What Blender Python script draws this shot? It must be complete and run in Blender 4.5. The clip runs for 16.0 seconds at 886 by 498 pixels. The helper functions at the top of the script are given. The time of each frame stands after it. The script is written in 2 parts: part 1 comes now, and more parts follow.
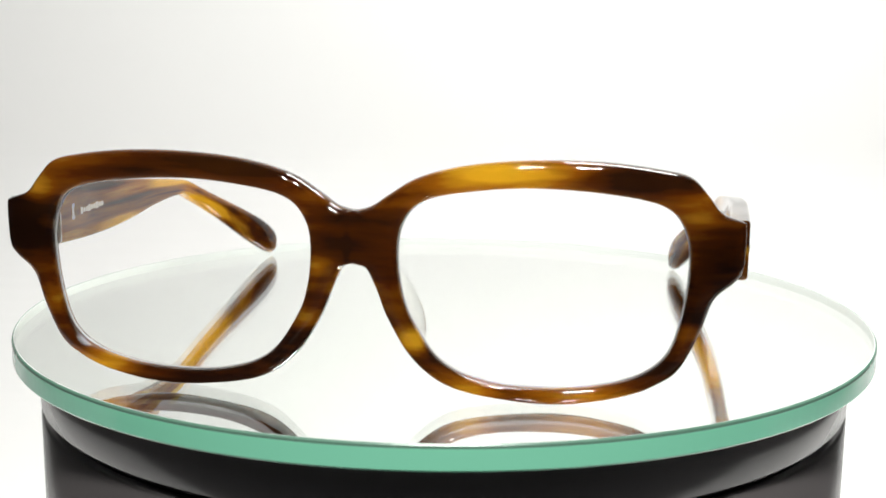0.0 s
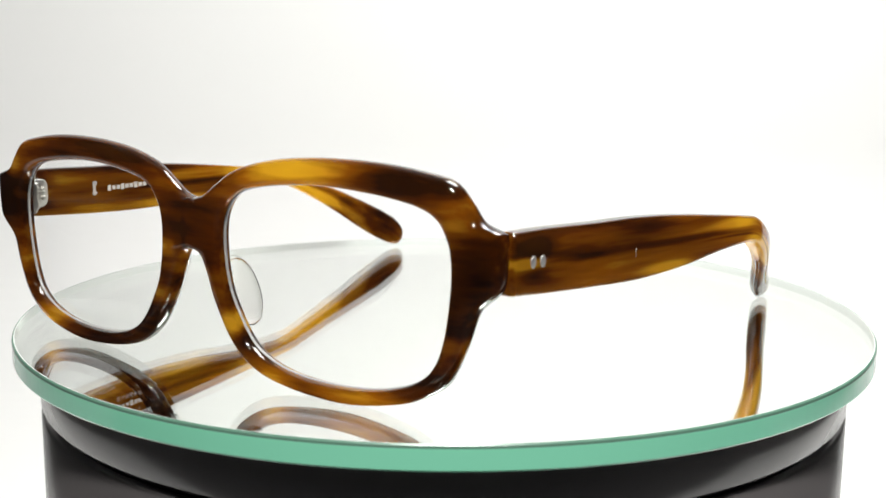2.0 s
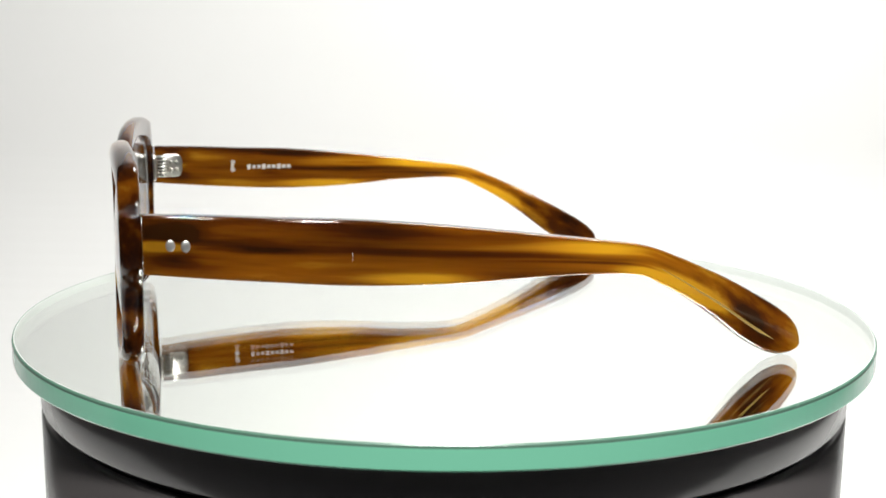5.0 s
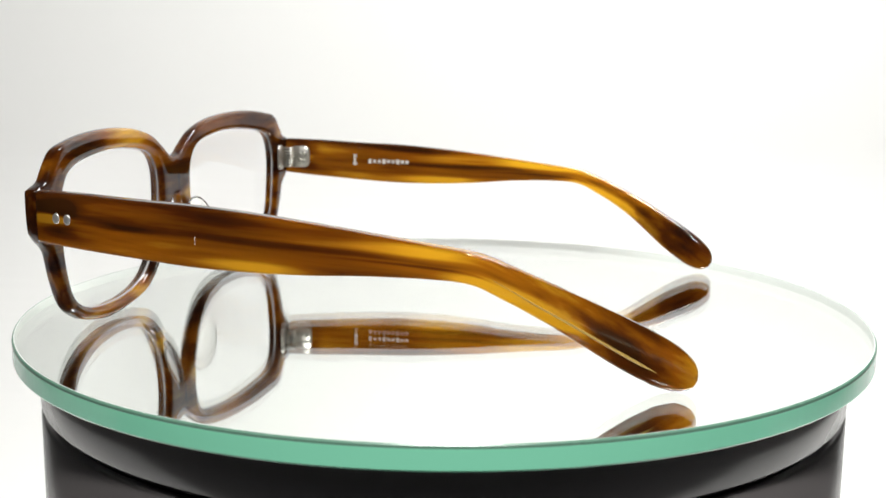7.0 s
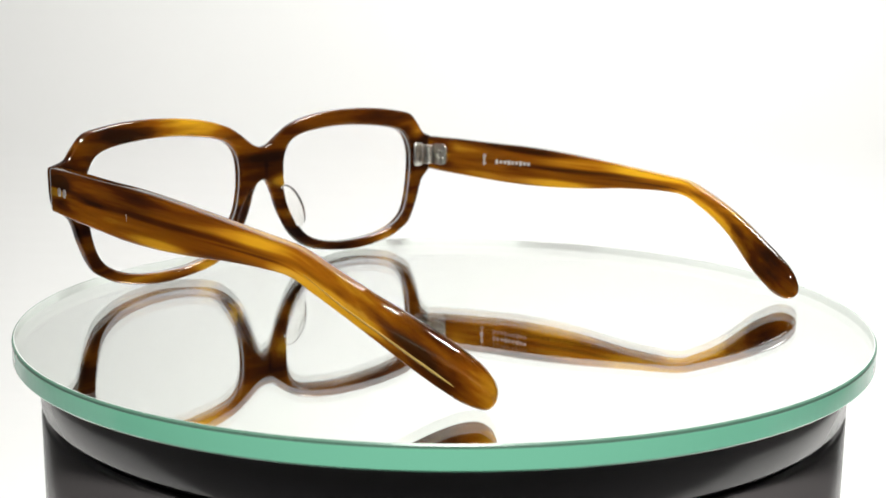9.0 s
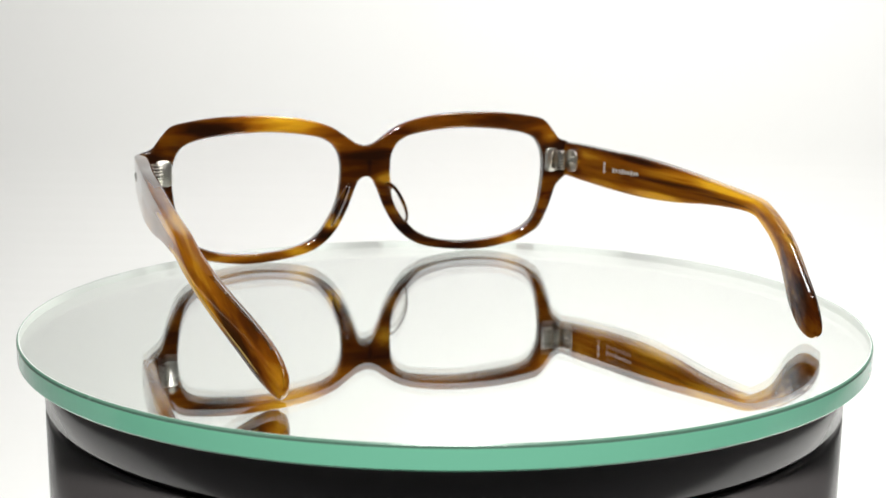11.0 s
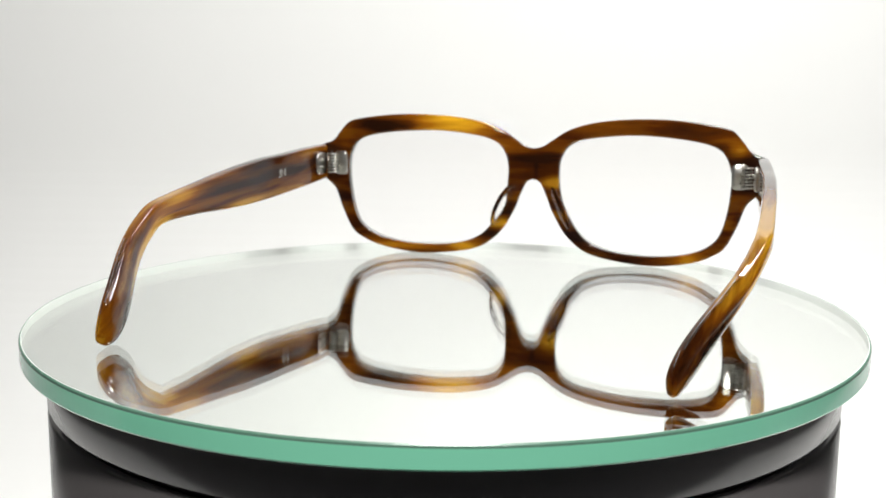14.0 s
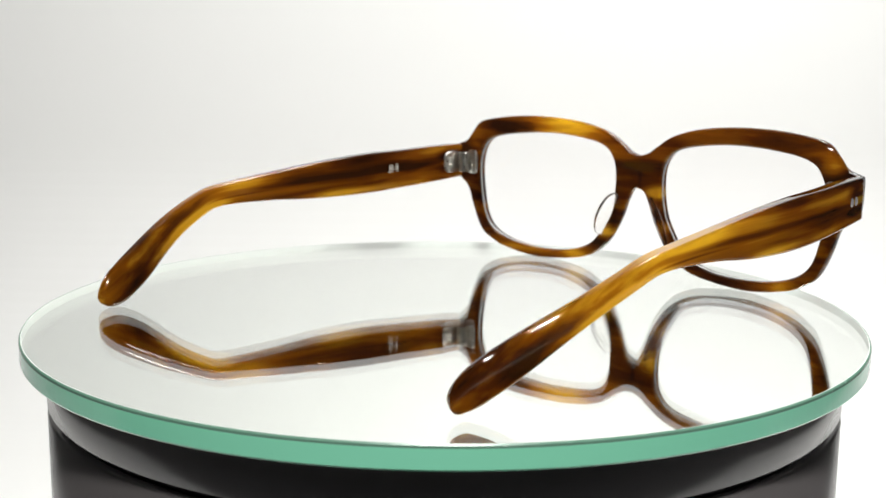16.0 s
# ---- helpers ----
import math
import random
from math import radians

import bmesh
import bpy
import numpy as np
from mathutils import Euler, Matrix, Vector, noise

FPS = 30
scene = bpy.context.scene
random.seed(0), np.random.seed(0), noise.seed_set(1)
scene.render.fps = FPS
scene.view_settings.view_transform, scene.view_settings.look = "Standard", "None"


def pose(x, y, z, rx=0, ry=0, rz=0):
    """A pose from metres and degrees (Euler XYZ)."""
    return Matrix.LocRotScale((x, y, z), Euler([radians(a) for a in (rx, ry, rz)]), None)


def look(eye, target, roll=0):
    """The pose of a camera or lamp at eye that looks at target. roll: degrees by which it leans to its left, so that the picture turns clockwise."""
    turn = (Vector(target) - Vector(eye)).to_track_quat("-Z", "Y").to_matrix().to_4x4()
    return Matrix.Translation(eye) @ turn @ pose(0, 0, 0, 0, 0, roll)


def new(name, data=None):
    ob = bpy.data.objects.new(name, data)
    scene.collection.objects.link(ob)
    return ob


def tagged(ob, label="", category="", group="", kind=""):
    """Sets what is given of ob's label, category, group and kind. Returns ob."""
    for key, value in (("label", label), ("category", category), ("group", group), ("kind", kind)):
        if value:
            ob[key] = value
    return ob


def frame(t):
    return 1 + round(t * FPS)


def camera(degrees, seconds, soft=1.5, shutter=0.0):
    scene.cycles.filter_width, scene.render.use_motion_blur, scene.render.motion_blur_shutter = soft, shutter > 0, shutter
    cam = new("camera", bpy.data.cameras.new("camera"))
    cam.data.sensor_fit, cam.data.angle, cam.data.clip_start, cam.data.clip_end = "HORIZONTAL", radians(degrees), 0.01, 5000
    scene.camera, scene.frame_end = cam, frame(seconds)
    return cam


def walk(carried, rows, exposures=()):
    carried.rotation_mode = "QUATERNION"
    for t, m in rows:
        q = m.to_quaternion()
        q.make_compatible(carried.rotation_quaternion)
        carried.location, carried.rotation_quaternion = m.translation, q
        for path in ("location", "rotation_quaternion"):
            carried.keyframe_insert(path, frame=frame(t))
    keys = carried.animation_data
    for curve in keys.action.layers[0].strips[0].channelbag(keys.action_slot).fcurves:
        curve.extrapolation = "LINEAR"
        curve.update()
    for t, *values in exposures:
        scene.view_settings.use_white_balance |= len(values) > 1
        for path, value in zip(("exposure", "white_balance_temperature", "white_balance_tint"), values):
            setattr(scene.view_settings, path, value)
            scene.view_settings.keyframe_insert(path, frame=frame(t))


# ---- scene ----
# ---- camera ----
# A still macro camera a hand's length from the turntable; its focus breathes once, like a step back of 4 mm.
cam = camera(42.26, 16.0, soft=1.5)


def aim(dist, height, pitch, yaw, roll):
    eye = Vector((0.00075, -dist, height))
    p, w = radians(pitch), radians(yaw)
    ahead = Vector((math.cos(p) * math.sin(w), math.cos(p) * math.cos(w), math.sin(p)))
    return look(eye, eye + ahead, roll)


NEAR = aim(0.2800, 0.0643, -10.06, -0.250, 0.47)
FAR = aim(0.2836, 0.0651, -9.93, -0.280, 0.50)
walk(cam, [(0, NEAR), (4, NEAR), (9.7, NEAR), (11.8, FAR), (14, FAR), (16, FAR)],
     exposures=[(0, 0.0), (9.7, 0.0), (11.8, -0.11), (16, -0.11)])
cam.data.dof.use_dof = True
cam.data.dof.focus_distance = 0.248
cam.data.dof.aperture_fstop = 32

MM = 0.001
RATE = 13.603          # degrees of turn in a second
REAR = 12.598          # when the spectacles would turn their back to the camera at a steady rate
LAG = 1.91             # degrees that the motor loses between 9.7 and 11.8 s

# ---- light ----
world = bpy.data.worlds.new("studio")
scene.world = world
world.use_nodes = True
world.node_tree.nodes["Background"].inputs["Color"].default_value = (1, 1, 1, 1)
world.node_tree.nodes["Background"].inputs["Strength"].default_value = 0.3


def area(name, eye, target, sx, sy, power, color=(1, 0.995, 0.968)):
    d = bpy.data.lights.new(name, "AREA")
    d.shape, d.size, d.size_y, d.energy, d.color = "RECTANGLE", sx, sy, power, color
    ob = new(name, d)
    ob.matrix_world = look(eye, target)
    return ob


area("ceiling_light", (0.17, 0.19, 0.57), (0.17, 0.23, 0), 0.22, 0.20, 4.3)
area("led_lamp", (-0.035, -0.36, 0.52), (0, 0, 0), 0.04, 0.032, 2.1)
area("led_lamp", (0.06, -0.36, 0.52), (0, 0, 0), 0.045, 0.036, 2.9)


# ---- materials ----
def material(name):
    m = bpy.data.materials.new(name)
    m.use_nodes = True
    t = m.node_tree
    return m, t, t.nodes["Principled BSDF"]


def add(t, kind, **values):
    n = t.nodes.new(kind)
    for key, v in values.items():
        n.inputs[key.replace("_", " ")].default_value = v
    return n


def ramp(t, stops, fac):
    n = t.nodes.new("ShaderNodeValToRGB")
    while len(n.color_ramp.elements) < len(stops):
        n.color_ramp.elements.new(0.5)
    for e, (at, c) in zip(n.color_ramp.elements, stops):
        e.position, e.color = at, (*c, 1)
    t.links.new(fac, n.inputs["Fac"])
    return n


def plain(name, color, rough, metal=0.0, grain=0.0, scale=200.0, **more):
    """A plain surface with a faint mottle in its gloss and relief."""
    m, t, b = material(name)
    b.inputs["Base Color"].default_value = (*color, 1)
    b.inputs["Metallic"].default_value = metal
    for key, v in more.items():
        b.inputs[key.replace("_", " ")].default_value = v
    tc = t.nodes.new("ShaderNodeTexCoord")
    n = add(t, "ShaderNodeTexNoise", Scale=scale, Detail=6.0)
    t.links.new(tc.outputs["Object"], n.inputs["Vector"])
    mr = add(t, "ShaderNodeMapRange", To_Min=max(rough * 0.7, 0.0), To_Max=rough * 1.3)
    t.links.new(n.outputs["Fac"], mr.inputs["Value"])
    t.links.new(mr.outputs["Result"], b.inputs["Roughness"])
    if grain:
        bump = add(t, "ShaderNodeBump", Strength=grain, Distance=0.0005)
        t.links.new(n.outputs["Fac"], bump.inputs["Height"])
        t.links.new(bump.outputs["Normal"], b.inputs["Normal"])
    return m


def schlick(t, ior):
    """How much a polished surface mirrors, by its angle."""
    low = ((ior - 1) / (ior + 1)) ** 2
    lw = add(t, "ShaderNodeLayerWeight", Blend=0.5)
    steep = add(t, "ShaderNodeMath")
    steep.operation = "POWER"
    steep.inputs[1].default_value = 5.0
    t.links.new(lw.outputs["Facing"], steep.inputs[0])
    fr = add(t, "ShaderNodeMapRange", To_Min=low, To_Max=1.0)
    t.links.new(steep.outputs[0], fr.inputs["Value"])
    return fr.outputs["Result"]


DARK, BROWN, HONEY, AMBER = (0.017, 0.0068, 0.0045), (0.080, 0.0200, 0.0038), (0.34, 0.108, 0.006), (0.96, 0.56, 0.032)


def acetate(name, along, through_axis, stretch, spots=(), base=0.0, band=6.5, bent=False):
    """Horn-brown cellulose acetate: long streaks along one axis, darker and honey patches, a deep polish.
    spots: (x, y, z, reach along, reach across, push) in millimetres; they run through the whole sheet.
    bent: the streaks follow the sheet where it was bent, by the mesh's own grain coordinates."""
    m, t, b = material(name)
    if bent:
        tc = t.nodes.new("ShaderNodeAttribute")
        tc.attribute_name = "grain"
        place = tc.outputs["Vector"]
    else:
        tc = t.nodes.new("ShaderNodeTexCoord")
        place = tc.outputs["Object"]
    size = [1000 / band] * 3
    size[along] = 1000 / stretch
    mp = add(t, "ShaderNodeMapping", Scale=size)
    t.links.new(place, mp.inputs["Vector"])
    wide = add(t, "ShaderNodeTexNoise", Scale=0.9, Detail=3.0, Roughness=0.5, Distortion=0.25)
    t.links.new(mp.outputs["Vector"], wide.inputs["Vector"])
    fine = add(t, "ShaderNodeTexNoise", Scale=4.0, Detail=4.0, Roughness=0.6)
    t.links.new(mp.outputs["Vector"], fine.inputs["Vector"])
    mix = add(t, "ShaderNodeMath")
    mix.operation = "MULTIPLY_ADD"
    mix.inputs[1].default_value = 0.26
    soft = add(t, "ShaderNodeMath")
    soft.operation = "MULTIPLY"
    soft.inputs[1].default_value = 1.3
    t.links.new(wide.outputs["Fac"], soft.inputs[0])
    t.links.new(fine.outputs["Fac"], mix.inputs[0])
    t.links.new(soft.outputs[0], mix.inputs[2])
    lift = add(t, "ShaderNodeMath")
    lift.inputs[1].default_value = base - 0.125
    t.links.new(mix.outputs[0], lift.inputs[0])
    total = lift.outputs[0]
    for x, y, z, ra, rb, push in spots:
        sc = [1000 / rb] * 3
        sc[along] = 1000 / ra
        sc[through_axis] = 0.0
        g = add(t, "ShaderNodeMapping", Scale=sc, Location=[-v * MM * s for v, s in zip((x, y, z), sc)])
        t.links.new(place, g.inputs["Vector"])
        ln = t.nodes.new("ShaderNodeVectorMath")
        ln.operation = "LENGTH"
        t.links.new(g.outputs["Vector"], ln.inputs[0])
        fall = add(t, "ShaderNodeMapRange", From_Min=0.0, From_Max=1.0, To_Min=push, To_Max=0.0)
        fall.interpolation_type = "SMOOTHSTEP"
        t.links.new(ln.outputs["Value"], fall.inputs["Value"])
        s = add(t, "ShaderNodeMath")
        t.links.new(total, s.inputs[0])
        t.links.new(fall.outputs["Result"], s.inputs[1])
        total = s.outputs[0]
    c = ramp(t, [(0.42, DARK), (0.58, BROWN), (0.77, HONEY), (0.98, AMBER)], total)
    # light scatters back from the polished skin and through the sheet
    body = t.nodes.new("ShaderNodeMix")
    body.data_type, body.blend_type = "RGBA", "MULTIPLY"
    body.inputs[0].default_value = 1.0
    body.inputs[7].default_value = (0.6, 0.55, 0.6, 1)
    t.links.new(c.outputs["Color"], body.inputs[6])
    t.links.new(body.outputs[2], b.inputs["Base Color"])
    b.inputs["Roughness"].default_value = 0.5
    b.inputs["Specular IOR Level"].default_value = 0.0
    once = add(t, "ShaderNodeGamma", Gamma=0.56)
    t.links.new(c.outputs["Color"], once.inputs["Color"])
    back = add(t, "ShaderNodeBsdfTranslucent")
    t.links.new(once.outputs["Color"], back.inputs["Color"])
    both = add(t, "ShaderNodeMixShader", Fac=0.80)
    t.links.new(b.outputs["BSDF"], both.inputs[1])
    t.links.new(back.outputs["BSDF"], both.inputs[2])
    polish = add(t, "ShaderNodeBsdfGlossy", Color=(1, 1, 1, 1), Roughness=0.025)
    over = t.nodes.new("ShaderNodeMixShader")
    t.links.new(schlick(t, 1.5), over.inputs["Fac"])
    t.links.new(both.outputs["Shader"], over.inputs[1])
    t.links.new(polish.outputs["BSDF"], over.inputs[2])
    t.links.new(over.outputs["Shader"], t.nodes["Material Output"].inputs["Surface"])
    return m


def sheer(name, tint, ior, rough=0.0):
    """Clear thin plastic: lets the view through, gloss by its angle."""
    m, t, b = material(name)
    t.nodes.remove(b)
    clear = add(t, "ShaderNodeBsdfTransparent", Color=(*tint, 1))
    gloss = add(t, "ShaderNodeBsdfGlossy", Color=(1, 1, 1, 1), Roughness=rough)
    both = t.nodes.new("ShaderNodeMixShader")
    t.links.new(schlick(t, ior), both.inputs["Fac"])
    t.links.new(clear.outputs["BSDF"], both.inputs[1])
    t.links.new(gloss.outputs["BSDF"], both.inputs[2])
    t.links.new(both.outputs["Shader"], t.nodes["Material Output"].inputs["Surface"])
    return m


PAPER = plain("white_paper", (0.84, 0.84, 0.83), 0.9, grain=0.1, scale=60)
ROOM = plain("dim_wall", (0.035, 0.035, 0.037), 0.8, grain=0.1, scale=30)
FRONT = acetate("tortoise_front", 0, 1, 45, [
    (-27, 0, 42.5, 26, 5, 0.42), (-52, 0, 41, 9, 5, -0.12), (0, 0, 31, 13, 8, -0.1), (7, 0, 25, 7, 3, 0.42), (-11, 0, 12, 7, 4, 0.52), (9, 0, 15, 6, 3, 0.3),
    (-21, 0, 2.5, 10, 3, 0.3), (-61, 0, 36, 6, 4, 0.15), (-60.5, 0, 15, 6, 3, 0.35), (-42, 0, 3, 16, 3, 0.25), (62, 0, 37, 6, 4, 0.35),
    (66, 0, 30, 6, 8, -0.2), (59, 0, 16, 6, 5, 0.35), (49, 0, 4, 10, 3, 0.3), (25, 0, 2, 14, 3, -0.15), (30, 0, 43, 30, 6, -0.06), (-65, 0, 30, 7, 8, -0.14), (1, 0, 29, 1.2, 4.5, -0.12), (2, 0, 32, 14, 6, -0.08), (45, 0, 41, 16, 5, -0.08), (-46, 0, 41, 12, 4, -0.12)], -0.10)
TEMPLE = acetate("tortoise_temple", 1, 0, 150, [
    (0, 14, 0.3, 46, 1.3, -0.26), (0, 20, -4.6, 20, 2.2, 0.42), (0, -12, 2.0, 20, 2.6, 0.34), (0, -35, -1.9, 22, 2.8, 0.72), (0, -58, -1.5, 18, 3.0, -0.1),
    (0, 65, 2.6, 7, 2.6, -0.34), (0, 65, -2.4, 7, 2.0, -0.26), (0, 67.5, 0.1, 7, 1.5, 0.75), (0, 48, 3.2, 24, 2.5, 0.16), (0, 28, 4.6, 16, 2.4, -0.14), (0, 45, -4.6, 25, 2.0, 0.12),
    (0, -14, -0.9, 26, 0.45, -0.22), (0, -24, -2.4, 10, 1.2, 0.12), (0, -72, 0, 5, 6, 0.08), (0, -48, 2.6, 18, 1.6, 0.1), (0, 50, 0.0, 13, 1.3, -0.16), (0, 40, 2.5, 26, 3.5, -0.14), (0, -56, 0.5, 19, 6.0, -0.20), (0, -60, -2.6, 8, 2.0, -0.1), (0, 60, -4.2, 10, 2, -0.1)], 0.01, 5.0, bent=True)
LENS = sheer("clear_lens", (0.998, 0.996, 0.998), 1.25)
PAD = plain("clear_pad", (0.97, 0.96, 0.94), 0.10, Transmission_Weight=1.0, IOR=1.28)
DULL = plain("dull_nickel", (0.10, 0.09, 0.085), 0.4, metal=1.0)
STEEL = plain("nickel_silver", (0.66, 0.64, 0.59), 0.30, metal=1.0, grain=0.1, scale=900)
RIVET = plain("brushed_rivet", (0.86, 0.85, 0.82), 0.5, metal=1.0)
BRASS = plain("gilt_wire", (0.40, 0.26, 0.06), 0.45)
PRINT = plain("pale_print", (0.48, 0.44, 0.39), 0.4)
SILVER = plain("mirror_silver", (0.935, 0.955, 0.925), 0.004, metal=1.0, scale=40)
TOPGLASS = sheer("top_glass", (0.99, 1.0, 0.995), 1.5)
GREEN = plain("green_glass_edge", (0.30, 0.85, 0.58), 0.22, scale=300, Coat_Weight=0.5, Coat_Roughness=0.08)
GREENRIM = plain("ground_glass_rim", (0.13, 0.26, 0.19), 0.25, scale=300)
LENSEDGE = plain("ground_lens_edge", (0.30, 0.29, 0.28), 0.35, scale=400)
FROST = plain("ground_glass", (0.62, 0.66, 0.63), 0.5, scale=300)
BLACK = plain("black_plastic", (0.19, 0.175, 0.175), 0.2, scale=40)
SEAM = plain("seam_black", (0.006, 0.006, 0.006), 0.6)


# ---- mesh helpers ----
def part(name, bm, mat, parent=None, label="", smooth=True):
    me = bpy.data.meshes.new(name)
    bmesh.ops.recalc_face_normals(bm, faces=bm.faces)
    for f in bm.faces:
        f.smooth = smooth
    bm.to_mesh(me)
    bm.free()
    me.materials.append(mat)
    ob = new(name, me)
    ob.parent = parent
    return tagged(ob, label)


def skin(rings, close_ring=True, close_ends=True, loop=False):
    """A bmesh skinned over rings of equal count (millimetres)."""
    bm = bmesh.new()
    vs = [[bm.verts.new([c * MM for c in p]) for p in r] for r in rings]
    n = len(rings[0])
    pairs = list(zip(vs, vs[1:])) + ([(vs[-1], vs[0])] if loop else [])
    for a, b in pairs:
        for i in range(n if close_ring else n - 1):
            j = (i + 1) % n
            bm.faces.new((a[i], a[j], b[j], b[i]))
    if close_ends and not loop:
        bm.faces.new(vs[0])
        bm.faces.new(vs[-1][::-1])
    return bm


def lathe(profile, n=128):
    """A turned ring or body: (radius, height) pairs in millimetres, closed on themselves."""
    return skin([[(r * math.cos(a), r * math.sin(a), z) for r, z in profile]
                 for a in (2 * math.pi * k / n for k in range(n))], loop=True)


def turned(profile, n=128):
    """A turned solid from axis to axis: (radius, height) from bottom to top."""
    return skin([[(r * math.cos(2 * math.pi * k / n), r * math.sin(2 * math.pi * k / n), z) for k in range(n)] for r, z in profile])


def block(w, d, h, r, at=(0, 0, 0)):
    """A box with rounded edges, millimetres."""
    bm = bmesh.new()
    bmesh.ops.create_cube(bm, size=1, matrix=Matrix.Translation([v * MM for v in at]) @ Matrix.Diagonal((w * MM, d * MM, h * MM, 1)))
    bmesh.ops.bevel(bm, geom=bm.edges, offset=r * MM, segments=3, affect="EDGES")
    return bm


def spline(points, closed, step):
    """Catmull-Rom through a few control points, resampled."""
    p = [Vector(q) for q in points]
    n = len(p)
    out = []
    for i in range(n if closed else n - 1):
        g = lambda k: p[k % n] if closed else p[min(max(k, 0), n - 1)]
        a, b, c, d = g(i - 1), g(i), g(i + 1), g(i + 2)
        m = max(1, round((c - b).length / step))
        for k in range(m):
            s = k / m
            out.append(0.5 * (2 * b + (c - a) * s + (2 * a - 5 * b + 4 * c - d) * s * s + (3 * b - a - 3 * c + d) * s ** 3))
    if not closed:
        out.append(p[-1])
    return out


# ---- the studio ----
def sheet(name, x0, x1, section, mat, label, thick=3):
    """A closed band of paper over section points (y, z), across x."""
    far = []
    for k, (y, z) in enumerate(section):
        a, b = section[max(k - 1, 0)], section[min(k + 1, len(section) - 1)]
        d = Vector((b[0] - a[0], b[1] - a[1])).normalized()
        far.append((y + d.y * thick, z - d.x * thick))
    ring = list(section) + far[::-1]
    bm = skin([[(x, y, z) for y, z in ring] for x in (x0, x1)])
    return tagged(part(name, bm, mat, smooth=False), label, "backdrop", kind="structure")


FLOOR = -150
bend = [(300 + 150 * math.sin(a), FLOOR + 150 - 150 * math.cos(a)) for a in (radians(3 * k) for k in range(31))]
sheet("backdrop", -560, 520, [(-100, FLOOR)] + bend + [(450, 760)], PAPER, "seamless white paper sweep under and behind the turntable")


def wall(name, w, d, h, at, label, mat):
    bm = block(w, d, h, 1, at)
    return tagged(part(name, bm, mat, smooth=False), label, "wall", kind="structure")


wall("ceiling", 1600, 360, 10, (-150, 280, 768), "plain white top over the backdrop", PAPER)
# the dim room round the set
wall("wall_room_west", 20, 2000, 1640, (-1200, -520, 640), "dim grey wall of the room", ROOM)
wall("wall_room_east", 20, 2000, 1640, (1200, -520, 640), "dim grey wall of the room", ROOM)
wall("wall_room_south", 2420, 20, 1640, (0, -1530, 640), "dim grey wall of the room", ROOM)
wall("wall_room_north", 2420, 20, 1640, (0, 490, 640), "dim grey wall of the room behind the backdrop", ROOM)
wall("ceiling_room", 2420, 2040, 20, (0, -520, 1470), "dim grey ceiling of the room", ROOM)
wall("floor", 2420, 2040, 20, (0, -520, FLOOR - 14), "dark table top in the room", ROOM)

# ---- the turntable ----
RDISC, THICK = 101.6, 4.9
turntable = tagged(new("turntable"), "glossy black plastic display turntable with a seam round its drum", "turntable")
turntable.location = (0, 0, FLOOR * MM)
Z0 = -FLOOR
SEAMZ = Z0 - 16.4
part("drum", turned([(95.7, 0.5), (96.2, 1), (96.2, SEAMZ - 1.4), (95.6, SEAMZ - 0.7), (60, SEAMZ - 0.7)]), BLACK, turntable)
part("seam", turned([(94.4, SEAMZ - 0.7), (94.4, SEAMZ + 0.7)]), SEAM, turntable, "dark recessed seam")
platter = part("platter", turned([(60, SEAMZ + 0.7), (95.6, SEAMZ + 0.7), (96.2, SEAMZ + 1.4), (96.2, Z0 - THICK - 1.6), (95.4, Z0 - THICK - 0.6), (60, Z0 - THICK - 0.6)]), BLACK, turntable, "black rotating platter")

RAISE = 0.25
mirror = tagged(new("mirror_disc"), "round mirror glass disc with green edge on the turntable", "mirror")
part("edge", lathe([(RDISC - 0.4, -THICK), (RDISC - 0.3, -THICK), (RDISC, -THICK + 0.4), (RDISC, -0.75), (RDISC - 0.4, -0.75)], 256), GREEN, mirror, "green glass edge", smooth=False)
part("rim", lathe([(RDISC - 0.4, -0.75), (RDISC, -0.75), (RDISC - 0.05, -0.3), (RDISC - 0.3, 0), (RDISC - 0.4, 0)], 256), GREENRIM, mirror, "dark ground bevel", smooth=False)
part("silvering", turned([(RDISC - 0.6, -THICK + 0.1), (RDISC - 0.6, -1.1)], 256), SILVER, mirror, "silvered mirror layer", smooth=False)
part("frosting", lathe([(RDISC - 0.6, -1.5), (RDISC - 0.42, -1.5), (RDISC - 0.42, -0.04), (RDISC - 0.6, -0.04)], 256), FROST, mirror, "pale inside of the ground edge", smooth=False)
glass = bmesh.new()
bmesh.ops.create_circle(glass, cap_ends=True, segments=192, radius=(RDISC - 0.62) * MM, matrix=Matrix.Translation((0, 0, -0.02 * MM)))
part("glass", glass, TOPGLASS, mirror, "clear top glass", smooth=False)

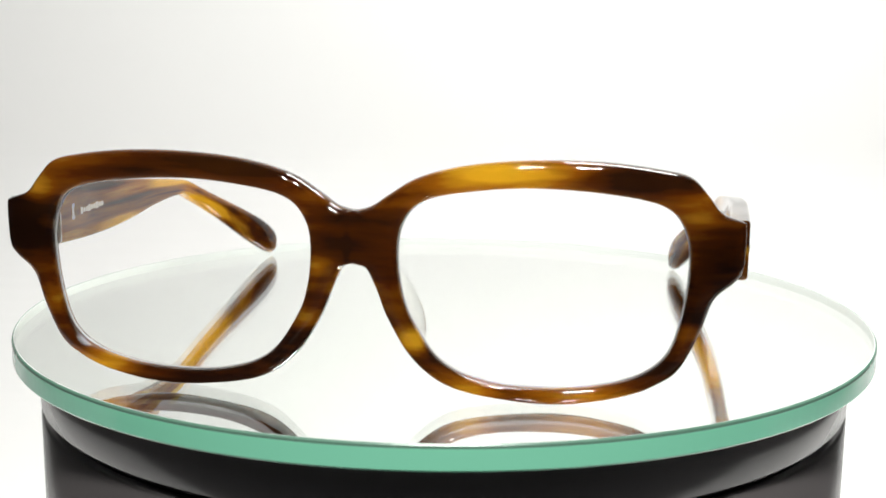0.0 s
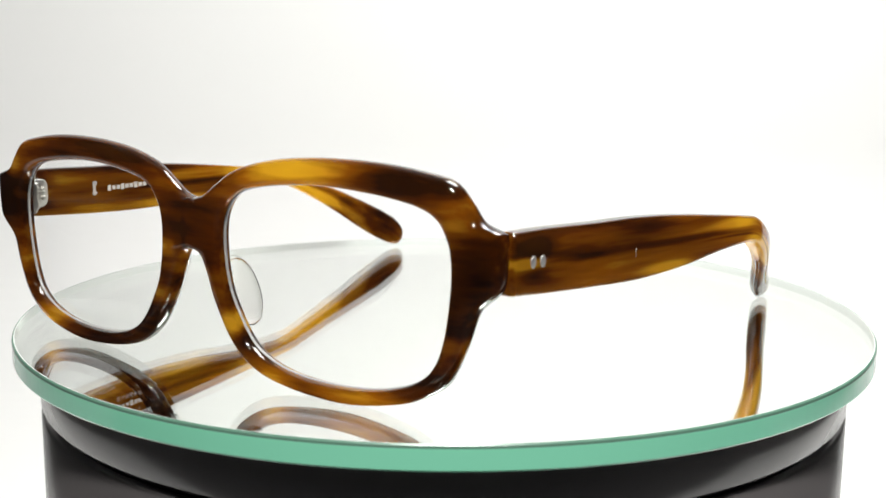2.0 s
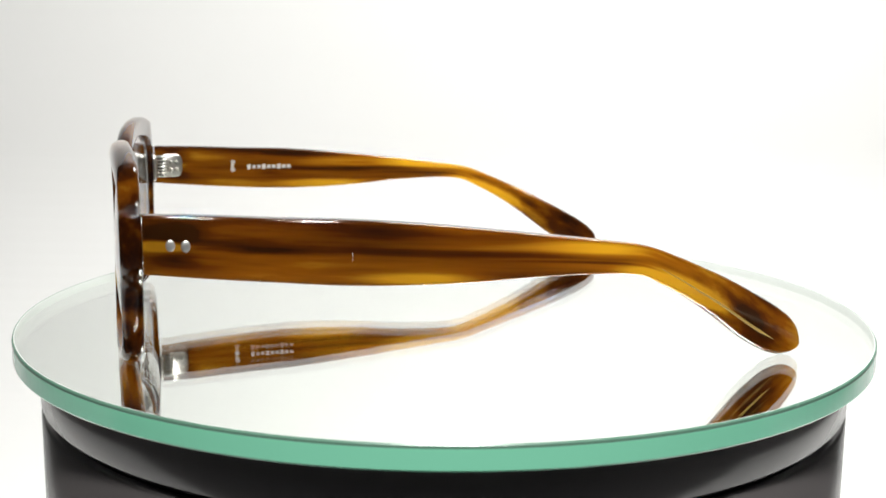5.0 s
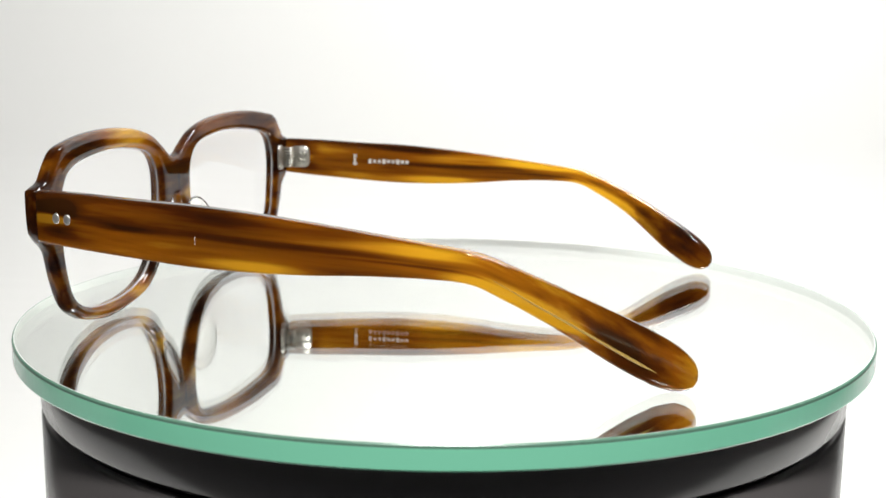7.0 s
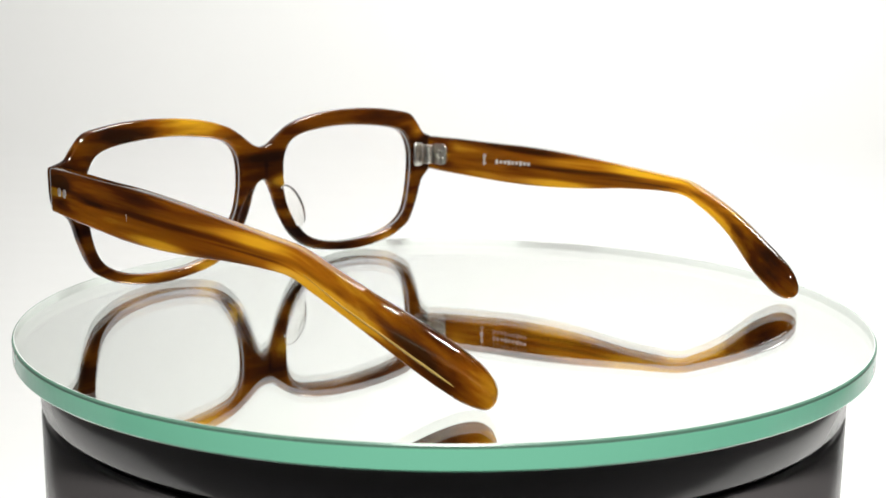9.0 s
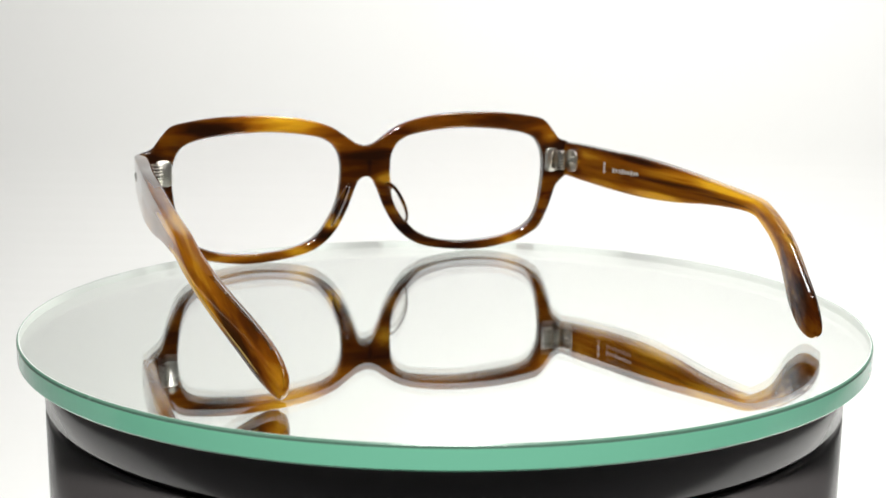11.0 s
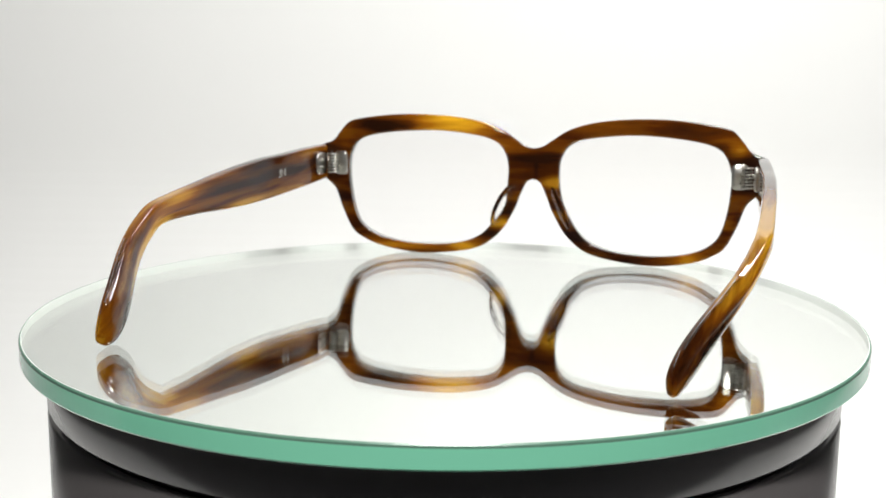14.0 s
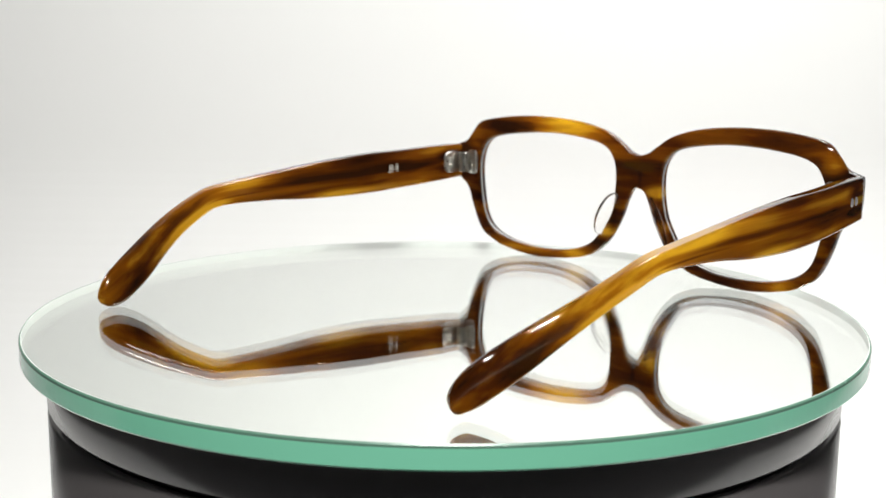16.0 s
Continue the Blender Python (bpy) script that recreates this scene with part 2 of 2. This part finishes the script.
# ---- the spectacles ----
OUTER = [(0, 35.2), (3.1, 36.1), (6.2, 38.2), (11.2, 41.3), (18, 43.4), (26, 44.6), (36, 45.1), (46, 44.8), (54.5, 43.7), (58.8, 42.4),
         (61.6, 39.2), (64, 36.3), (67.6, 34.9), (68.3, 33.8), (68.1, 26.6), (66.8, 24.2), (63.3, 20.8), (61, 14.6), (58.2, 8.0),
         (55.2, 5.2), (49.5, 2.6), (38, 0.75), (26, 1.5), (17, 3.6), (10.6, 8.5), (6.2, 15.6), (4.0, 21.0), (2.2, 24.6), (0, 25.8)]
INNER = [(8.0, 28), (8.8, 33), (11.8, 36.8), (18, 38.8), (31, 40.1), (45, 39.4), (55, 37.4), (58.9, 33.3), (60, 26.5),
         (58.5, 15.2), (55.3, 8.9), (48, 5.2), (37, 3.7), (25, 4.4), (16.2, 7.9), (10.6, 15.6), (8.6, 21.5)]
# the end pieces stand a little further out
OUTER = [(x + 1.25 * min(max((x - 53) / 8, 0), 1), z) for x, z in OUTER]
EYE = Vector((33, 21))
YF, BOW, THK = 78.6, 0.00105, 4.0


def front_y(x):
    a = abs(x)
    return YF - BOW * min(a, 58) ** 2 - 0.045 * max(a - 58, 0)


def polar(p):
    d = Vector(p) - EYE
    return math.atan2(d.y, d.x), d.length


inner_loop = spline(INNER, True, 0.7)
_table = sorted(polar(p) for p in inner_loop)
_ang = np.array([a for a, r in _table])
_rad = np.array([r for a, r in _table])


def inner_at(a):
    r = float(np.interp(a, np.concatenate([_ang - 2 * math.pi, _ang, _ang + 2 * math.pi]), np.tile(_rad, 3)))
    return EYE + Vector((math.cos(a), math.sin(a))) * r


def rim_section(w, thick, mid):
    """Rounded section from the lens opening (0) to the outer edge (w): (across, depth)."""
    ri, ro, rb = min(1.1, 0.35 * w), min(2.3, 0.5 * w), min(1.0, 0.35 * w)
    arc = lambda cx, cy, r, a0, a1, n: [(cx + r * math.cos(radians(a0 + (a1 - a0) * k / n)), cy + r * math.sin(radians(a0 + (a1 - a0) * k / n))) for k in range(n + 1)]
    s = arc(ri, -ri, ri, 180, 90, 3)
    s += [(ri + (w - ri - ro) * k / 3, 0.12 * min(w, 5) / 5) for k in (1, 2)]
    s += [(w, 0)] * 5 if mid else arc(w - ro, -ro, ro, 90, 0, 4)
    s += [(w, -thick)] * 4 if mid else arc(w - rb, -thick + rb, rb, 0, -90, 3)
    s += [(rb + (w - 2 * rb) * k / 3, -thick) for k in (2, 1)]
    s += arc(rb, -thick + rb, rb, 270, 180, 3)
    return s


def build_front(parent):
    edge = [(p, False) for p in spline(OUTER, False, 0.7)]
    edge += [(Vector((0, 25.8 + 9.4 * k / 12)), True) for k in range(1, 12)]
    edge[0] = (edge[0][0], True)
    last = len(spline(OUTER, False, 0.7)) - 1
    edge[last] = (edge[last][0], True)
    rings, mids = [], []
    for p, mid in edge:
        i = inner_at(polar(p)[0])
        d = p - i
        w = d.length
        ring = []
        for a, y in rim_section(w, THK, mid):
            q = i + d * (a / w)
            ring.append((q.x, front_y(q.x) + y, q.y))
        rings.append(ring)
        mids.append(mid)
    bm = bmesh.new()
    n = len(rings[0])
    for side in (1, -1):
        vs = [[bm.verts.new((side * x * MM, y * MM, z * MM)) for x, y, z in r] for r in rings]
        for k in range(len(vs)):
            a, b = vs[k], vs[(k + 1) % len(vs)]
            for i in range(n):
                j = (i + 1) % n
                if mids[k] and mids[(k + 1) % len(vs)] and 6 <= i <= 13:
                    continue
                bm.faces.new((a[i], a[j], b[j], b[i]))
    bmesh.ops.remove_doubles(bm, verts=bm.verts, dist=0.00002)
    return part("front", bm, FRONT, parent, "brown tortoise acetate front with two lens rims")


def build_lens(parent, side):
    bm = bmesh.new()
    n = 96
    def pt(a, s, back):
        q = EYE + (inner_at(a) - EYE) * s * 1.008
        return (side * q.x * MM, (front_y(q.x) - 1.6 + 1.4 * (1 - s * s) - back) * MM, q.y * MM)
    layers = []
    for back in (0, 1.4):
        grid = [[bm.verts.new(pt(2 * math.pi * k / n - math.pi, s, back)) for k in range(n)] for s in (0.2, 0.4, 0.6, 0.8, 0.93, 1.0)]
        for a, b in zip(grid, grid[1:]):
            for i in range(n):
                j = (i + 1) % n
                bm.faces.new((a[i], a[j], b[j], b[i]))
        bm.faces.new(grid[0])
        layers.append(grid[-1])
    for i in range(n):
        j = (i + 1) % n
        bm.faces.new((layers[0][i], layers[0][j], layers[1][j], layers[1][i]))
    ob = part("lens", bm, LENS, parent, "clear uncoloured lens")
    ob.visible_shadow = False
    rings = []
    for k in range(160):
        q = inner_at(2 * math.pi * k / 160 - math.pi)
        d = (EYE - q).normalized()
        ring = []
        for a, y in ((-0.3, -1.9), (0.1, -2.1), (0.17, -2.4), (0.1, -2.7), (-0.3, -2.9)):
            p = q + d * a
            ring.append((side * p.x, front_y(p.x) + y, p.y))
        rings.append(ring)
    part("lens_edge", skin(rings, loop=True), LENSEDGE, ob, "pale ground edge of the lens")
    return ob


# stations of a temple: (y, z, half height, outer x, half thickness, slope in degrees)
STATIONS = [(70.45, 29.5, 5.35, 70.3, 2.15, 0), (60, 28.9, 5.7, 71.3, 2.1, 3), (46, 28.05, 5.9, 72.5, 1.95, 3), (34, 27.45, 6.1, 73.3, 1.7, 3),
            (22, 26.9, 5.8, 73.8, 1.7, 3), (10, 26.4, 5.1, 74.2, 1.7, 3), (-2, 26.0, 4.1, 74.4, 1.7, 3), (-15, 25.3, 3.2, 74.6, 1.8, 5),
            (-23, 24.4, 2.95, 74.5, 1.9, 12), (-29.3, 21.9, 3.15, 74.0, 2.0, 25), (-35.5, 18.9, 3.5, 72.9, 2.1, 29), (-41.7, 15.5, 4.0, 71.0, 2.1, 30),
            (-50.7, 10.0, 4.7, 67.5, 2.1, 31), (-56.5, 6.6, 4.65, 65.5, 2.0, 31), (-60.5, 4.3, 3.8, 64.2, 1.7, 31), (-62.4, 3.2, 2.5, 63.6, 1.2, 31), (-63.3, 2.7, 0.9, 63.3, 0.5, 31)]

# the x > 0 temple was filed slimmer along its lower edge (half of the loss at each station)
SLIM = [0, 0, 0, 0.1, 0.25, 0.45, 0.7, 0.85, 0.85, 0.85, 0.85, 0.8, 0.55, 0.4, 0.2, 0.1, 0]


def station(k, side):
    k = min(max(k, 0), len(STATIONS) - 1)
    y, z, h, x, half, slope = STATIONS[k]
    d = SLIM[k] if side > 0 else 0
    if side > 0 and y < -23:
        x -= 3.5 * (-23 - y) / 40          # this tip is bent in further
    if side < 0:
        x += 1.0 * min(max((50 - y) / 70, 0), 1)   # this temple is splayed
    return np.array((y - d * math.sin(radians(slope)), z + d * math.cos(radians(slope)), h - d, x, half, slope))


def temple_line(t, side):
    """The temple's station at parameter t (0 at the hinge, 1 at the tip), smoothly between the stations."""
    f = t * (len(STATIONS) - 1)
    i = min(int(f), len(STATIONS) - 2)
    s = f - i
    a, b, c, d = (station(k, side) for k in (i - 1, i, i + 1, i + 2))
    return 0.5 * (2 * b + (c - a) * s + (2 * a - 5 * b + 4 * c - d) * s * s + (3 * b - a - 3 * c + d) * s ** 3)


def on_temple(side, t, up, out):
    """A point on a temple: up along its height (-1 to 1), out in millimetres from its outer face."""
    y, z, h, x, k, slope = temple_line(t, side)
    a = radians(slope)
    return Vector((side * (x + out), y - up * h * math.sin(a), z + up * h * math.cos(a)))


def build_temple(parent, side, mat):
    rings, grain = [], []
    run, last = None, None
    for m in range(209):
        t = m / 208
        y, z, h, x, k, slope = temple_line(t, side)
        run = y if last is None else run - math.hypot(y - last[0], z - last[1])
        last = (y, z)
        ground = 0.8 * max((y - 31.5) / 38, 0)      # the inner face is ground flat towards the hinge
        dome = min(max((t - 0.45) / 0.2, 0), 1) * 0.34 * k   # the tips are pillowed
        a = radians(slope)
        ring = []
        r = min(0.75 + 2.0 * max(0.0, t - 0.5), 0.97 * k, 0.97 * h)
        shape = []
        for cu, cv, start in ((1, 1, 0), (-1, 1, 90), (-1, -1, 180), (1, -1, 270)):
            for q in range(6):
                g = radians(start + 18 * q)
                shape.append((cu * (k - r) + r * math.cos(g), cv * (h - r) + r * math.sin(g)))
            if cu == cv:
                shape += [(cu * (k - r) * (1 - 2 * f), cv * h) for f in (0.33, 0.67)]
            else:
                shape += [(cu * k, cv * (h - r) * (1 - 2 * f)) for f in (0.2, 0.4, 0.6, 0.8)]
        for u, v in shape:
            if abs(u) > 0.3 * k:
                u -= math.copysign(dome * (v / h) ** 2, u)
            if u < 0:
                u += ground
            ring.append((side * (x - k + u), y - v * math.sin(a), z + v * math.cos(a)))
            grain.append((side * (x - k + u) * MM, run * MM, v * MM))
        rings.append(ring)
    ob = part("temple", skin(rings), mat, parent, "streaked brown acetate temple")
    ob.data.attributes.new("grain", "FLOAT_VECTOR", "POINT").data.foreach_set("vector", np.array(grain, dtype=np.float32).ravel())
    return ob


def plate(length, height, thick, r, m):
    """A flat plate with round corners, lying in x and z, at the pose m (millimetres)."""
    ring = []
    for cx, cz, start in ((1, 1, 0), (-1, 1, 90), (-1, -1, 180), (1, -1, 270)):
        for q in range(5):
            g = radians(start + 22.5 * q)
            ring.append((cx * (length / 2 - r) + r * math.cos(g), cz * (height / 2 - r) + r * math.sin(g)))
    rim = 0.25
    rings = [[m @ Vector((x * f, y, z * f)) for x, z in ring] for y, f in ((thick / 2, 1), (-thick / 2 + rim, 1), (-thick / 2, 1 - 2 * rim / height))]
    return skin(rings)


def build_hinge(parent, side):
    """A barrel hinge: one leaf let into the front, one into the temple, seven knuckles on a pin between them."""
    at = Vector((side * 63.6, 69.9, 29.2))
    lean = Matrix.Rotation(radians(side * 8), 4, "Z")
    hinge = part("hinge", plate(4.6, 7.6, 0.8, 1.4, Matrix.Translation((side * 62.3, 70.6, 29.2)) @ lean), STEEL, parent, "pale nickel silver barrel hinge")
    turn = Matrix.Rotation(radians(side * -90), 4, "Z")
    part("hinge_leaf", plate(6.6, 6.8, 0.7, 2.0, Matrix.Translation((side * 66.95, 65.9, 29.2)) @ Matrix.Rotation(radians(side * 4), 4, "Z") @ turn), STEEL, hinge)
    for k in range(7):
        bm = bmesh.new()
        bmesh.ops.create_cone(bm, cap_ends=True, segments=20, radius1=1.75 * MM, radius2=1.75 * MM, depth=0.46 * MM,
                              matrix=Matrix.Translation(((at.x + side * 0.9) * MM, (at.y - 1.1) * MM, (at.z - 2.82 + 0.94 * k) * MM)))
        bmesh.ops.bevel(bm, geom=bm.edges, offset=0.1 * MM, segments=1, affect="EDGES")
        part("barrel", bm, STEEL, hinge, smooth=False)
    bm = bmesh.new()
    bmesh.ops.create_cone(bm, cap_ends=True, segments=16, radius1=0.9 * MM, radius2=0.9 * MM, depth=6.3 * MM,
                          matrix=Matrix.Translation(((at.x + side * 0.9) * MM, (at.y - 1.1) * MM, at.z * MM)))
    part("hinge_pin", bm, DULL, hinge, "dull dark pin", smooth=False)
    for y in (64.9, 66.4):
        for z in (28.0, 30.2):
            bm = bmesh.new()
            bmesh.ops.create_uvsphere(bm, u_segments=12, v_segments=6, radius=0.6 * MM,
                                      matrix=Matrix.Translation((side * 66.55 * MM, (y - 0.7) * MM, z * MM)) @ Matrix.Diagonal((0.5, 1, 1, 1)))
            part("hinge_screw", bm, STEEL, hinge)


def build_rivets(temple, side):
    for y in (64.8, 62.5):
        t = (70.45 - y) / 10.45 / (len(STATIONS) - 1)
        at = on_temple(side, t, 0.03, 0.0) * MM
        bm = bmesh.new()
        bmesh.ops.create_uvsphere(bm, u_segments=16, v_segments=8, radius=1.1 * MM, matrix=Matrix.Translation(at) @ Matrix.Diagonal((0.22, 0.8, 1.0, 1)))
        part("rivet", bm, RIVET, temple, "small silver rivet")


def flat_strip(side, points, width, out, t_of):
    """A thin strip laid along a temple's face: (t, up) points, width in millimetres."""
    rings = []
    for q, (t, up) in enumerate(points):
        y, z, h, x, k, slope = temple_line(t, side)
        p = on_temple(side, t, up, out)
        f = q / (len(points) - 1)
        w = width * 0.5 * min(0.25 + f, 1, 0.15 + 6 * (1 - f))
        a = radians(slope)
        dy, dz = -math.sin(a) * w, math.cos(a) * w
        rings.append([(p.x, p.y + dy, p.z + dz), (p.x + side * t_of, p.y + dy * 0.7, p.z + dz * 0.7),
                      (p.x + side * t_of, p.y - dy * 0.7, p.z - dz * 0.7), (p.x, p.y - dy, p.z - dz)])
    return skin(rings)


def build_wire(temple, side):
    """The gilt core wire that shows through the temple's tip."""
    n = len(STATIONS) - 1
    pts = [((8.6 + 4.5 * k / 24) / n, -0.12 - 0.2 * min(1, k / 8)) for k in range(25)]
    part("core_wire", flat_strip(side, pts, 0.6, -0.05, 0.08), BRASS, temple, "gilt core wire inside the tip")
    y0 = on_temple(side, 3.05 / n, 0, 0)
    part("pin", block(0.1, 0.14, 1.7, 0.03, (y0.x, y0.y, y0.z - 0.6)), PRINT, temple, "fine pale line")


def build_print(temple, side):
    """Pale stamped marks on the temple's inner face."""
    if side < 0:
        bars = [(43.5, 29.5, 1.0, 0.25), (43.5, 28.9, 1.6, 0.25), (43.5, 28.2, 2.0, 0.25), (43.5, 28.5, 0.28, 2.4),
                (41.0, 29.4, 1.2, 0.25), (41.0, 28.8, 1.4, 0.25), (41.0, 28.2, 1.0, 0.25), (40.6, 28.8, 0.25, 1.4), (41.7, 28.4, 0.3, 2.2), (40.9, 27.4, 2.0, 0.28)]
    else:
        bars = [(48.0, 28.6, 0.8, 3.4), (48.0, 29.9, 1.5, 0.9), (48.0, 27.4, 1.6, 0.6)] + [(43.2 - 1.5 * k, 28.2, 1.1, 1.0 + 0.5 * (k % 3 == 0)) for k in range(9)]
    n = len(STATIONS) - 1
    bm = bmesh.new()
    for y, z, w, h in bars:
        i = next(q for q in range(n) if STATIONS[q + 1][0] <= y)
        t = (i + (STATIONS[i][0] - y) / (STATIONS[i][0] - STATIONS[i + 1][0])) / n
        st = temple_line(t, side)
        x = side * (st[3] - 2 * st[4] + 0.8 * max((y - 31.5) / 38, 0))
        bmesh.ops.create_cube(bm, size=1, matrix=Matrix.Translation((x * MM, y * MM, z * MM)) @ Matrix.Diagonal((0.12 * MM, w * MM, h * MM, 1)))
    part("stamp", bm, PRINT, temple, "pale stamped mark", smooth=False)


def build_pad(parent, side):
    bm = bmesh.new()
    bmesh.ops.create_uvsphere(bm, u_segments=24, v_segments=14, radius=MM)
    turn = Matrix.Rotation(radians(side * -24), 4, "Y") @ Matrix.Rotation(radians(side * 28), 4, "Z")
    bm.transform(Matrix.Translation((side * 9.2 * MM, 72.8 * MM, 17.4 * MM)) @ turn @ Matrix.Diagonal((1.2, 3.4, 7.1, 1)))
    part("nose_pad", bm, PAD, parent, "clear plastic nose pad")


glasses = tagged(new("eyeglasses"), "brown tortoise acetate eyeglasses standing open on the mirror disc", "eyeglasses")
CENTRE = Matrix.Translation((4.9 * MM, 0, -0.35 * MM)) @ Matrix.Rotation(radians(-0.2), 4, "Y")


def build_glasses():
    frame_part = build_front(glasses)
    for side in (1, -1):
        build_lens(glasses, side)
        build_pad(frame_part, side)
        build_hinge(glasses, side)
        tp = build_temple(glasses, side, TEMPLE)
        build_rivets(tp, side)
        if side < 0:
            build_wire(tp, side)
        build_print(tp, side)
    for ob in glasses.children:
        ob.matrix_basis = CENTRE


build_glasses()


# ---- what moves ----
def motions():
    def lost(t):
        f = min(max((t - 9.7) / 2.1, 0.0), 1.0)
        return LAG * f * f * (3 - 2 * f)

    turn = [(0.2 * k, -RATE * (0.2 * k - REAR) + lost(0.2 * k)) for k in range(81)]
    walk(glasses, [(t, pose(0, 0, 0, 0, 0, a)) for t, a in turn])
    walk(mirror, [(t, pose(0, 0, RAISE * MM, 0, 0, a)) for t, a in turn])
    walk(platter, [(t, pose(0, 0, 0, 0, 0, a)) for t, a in turn])


motions()
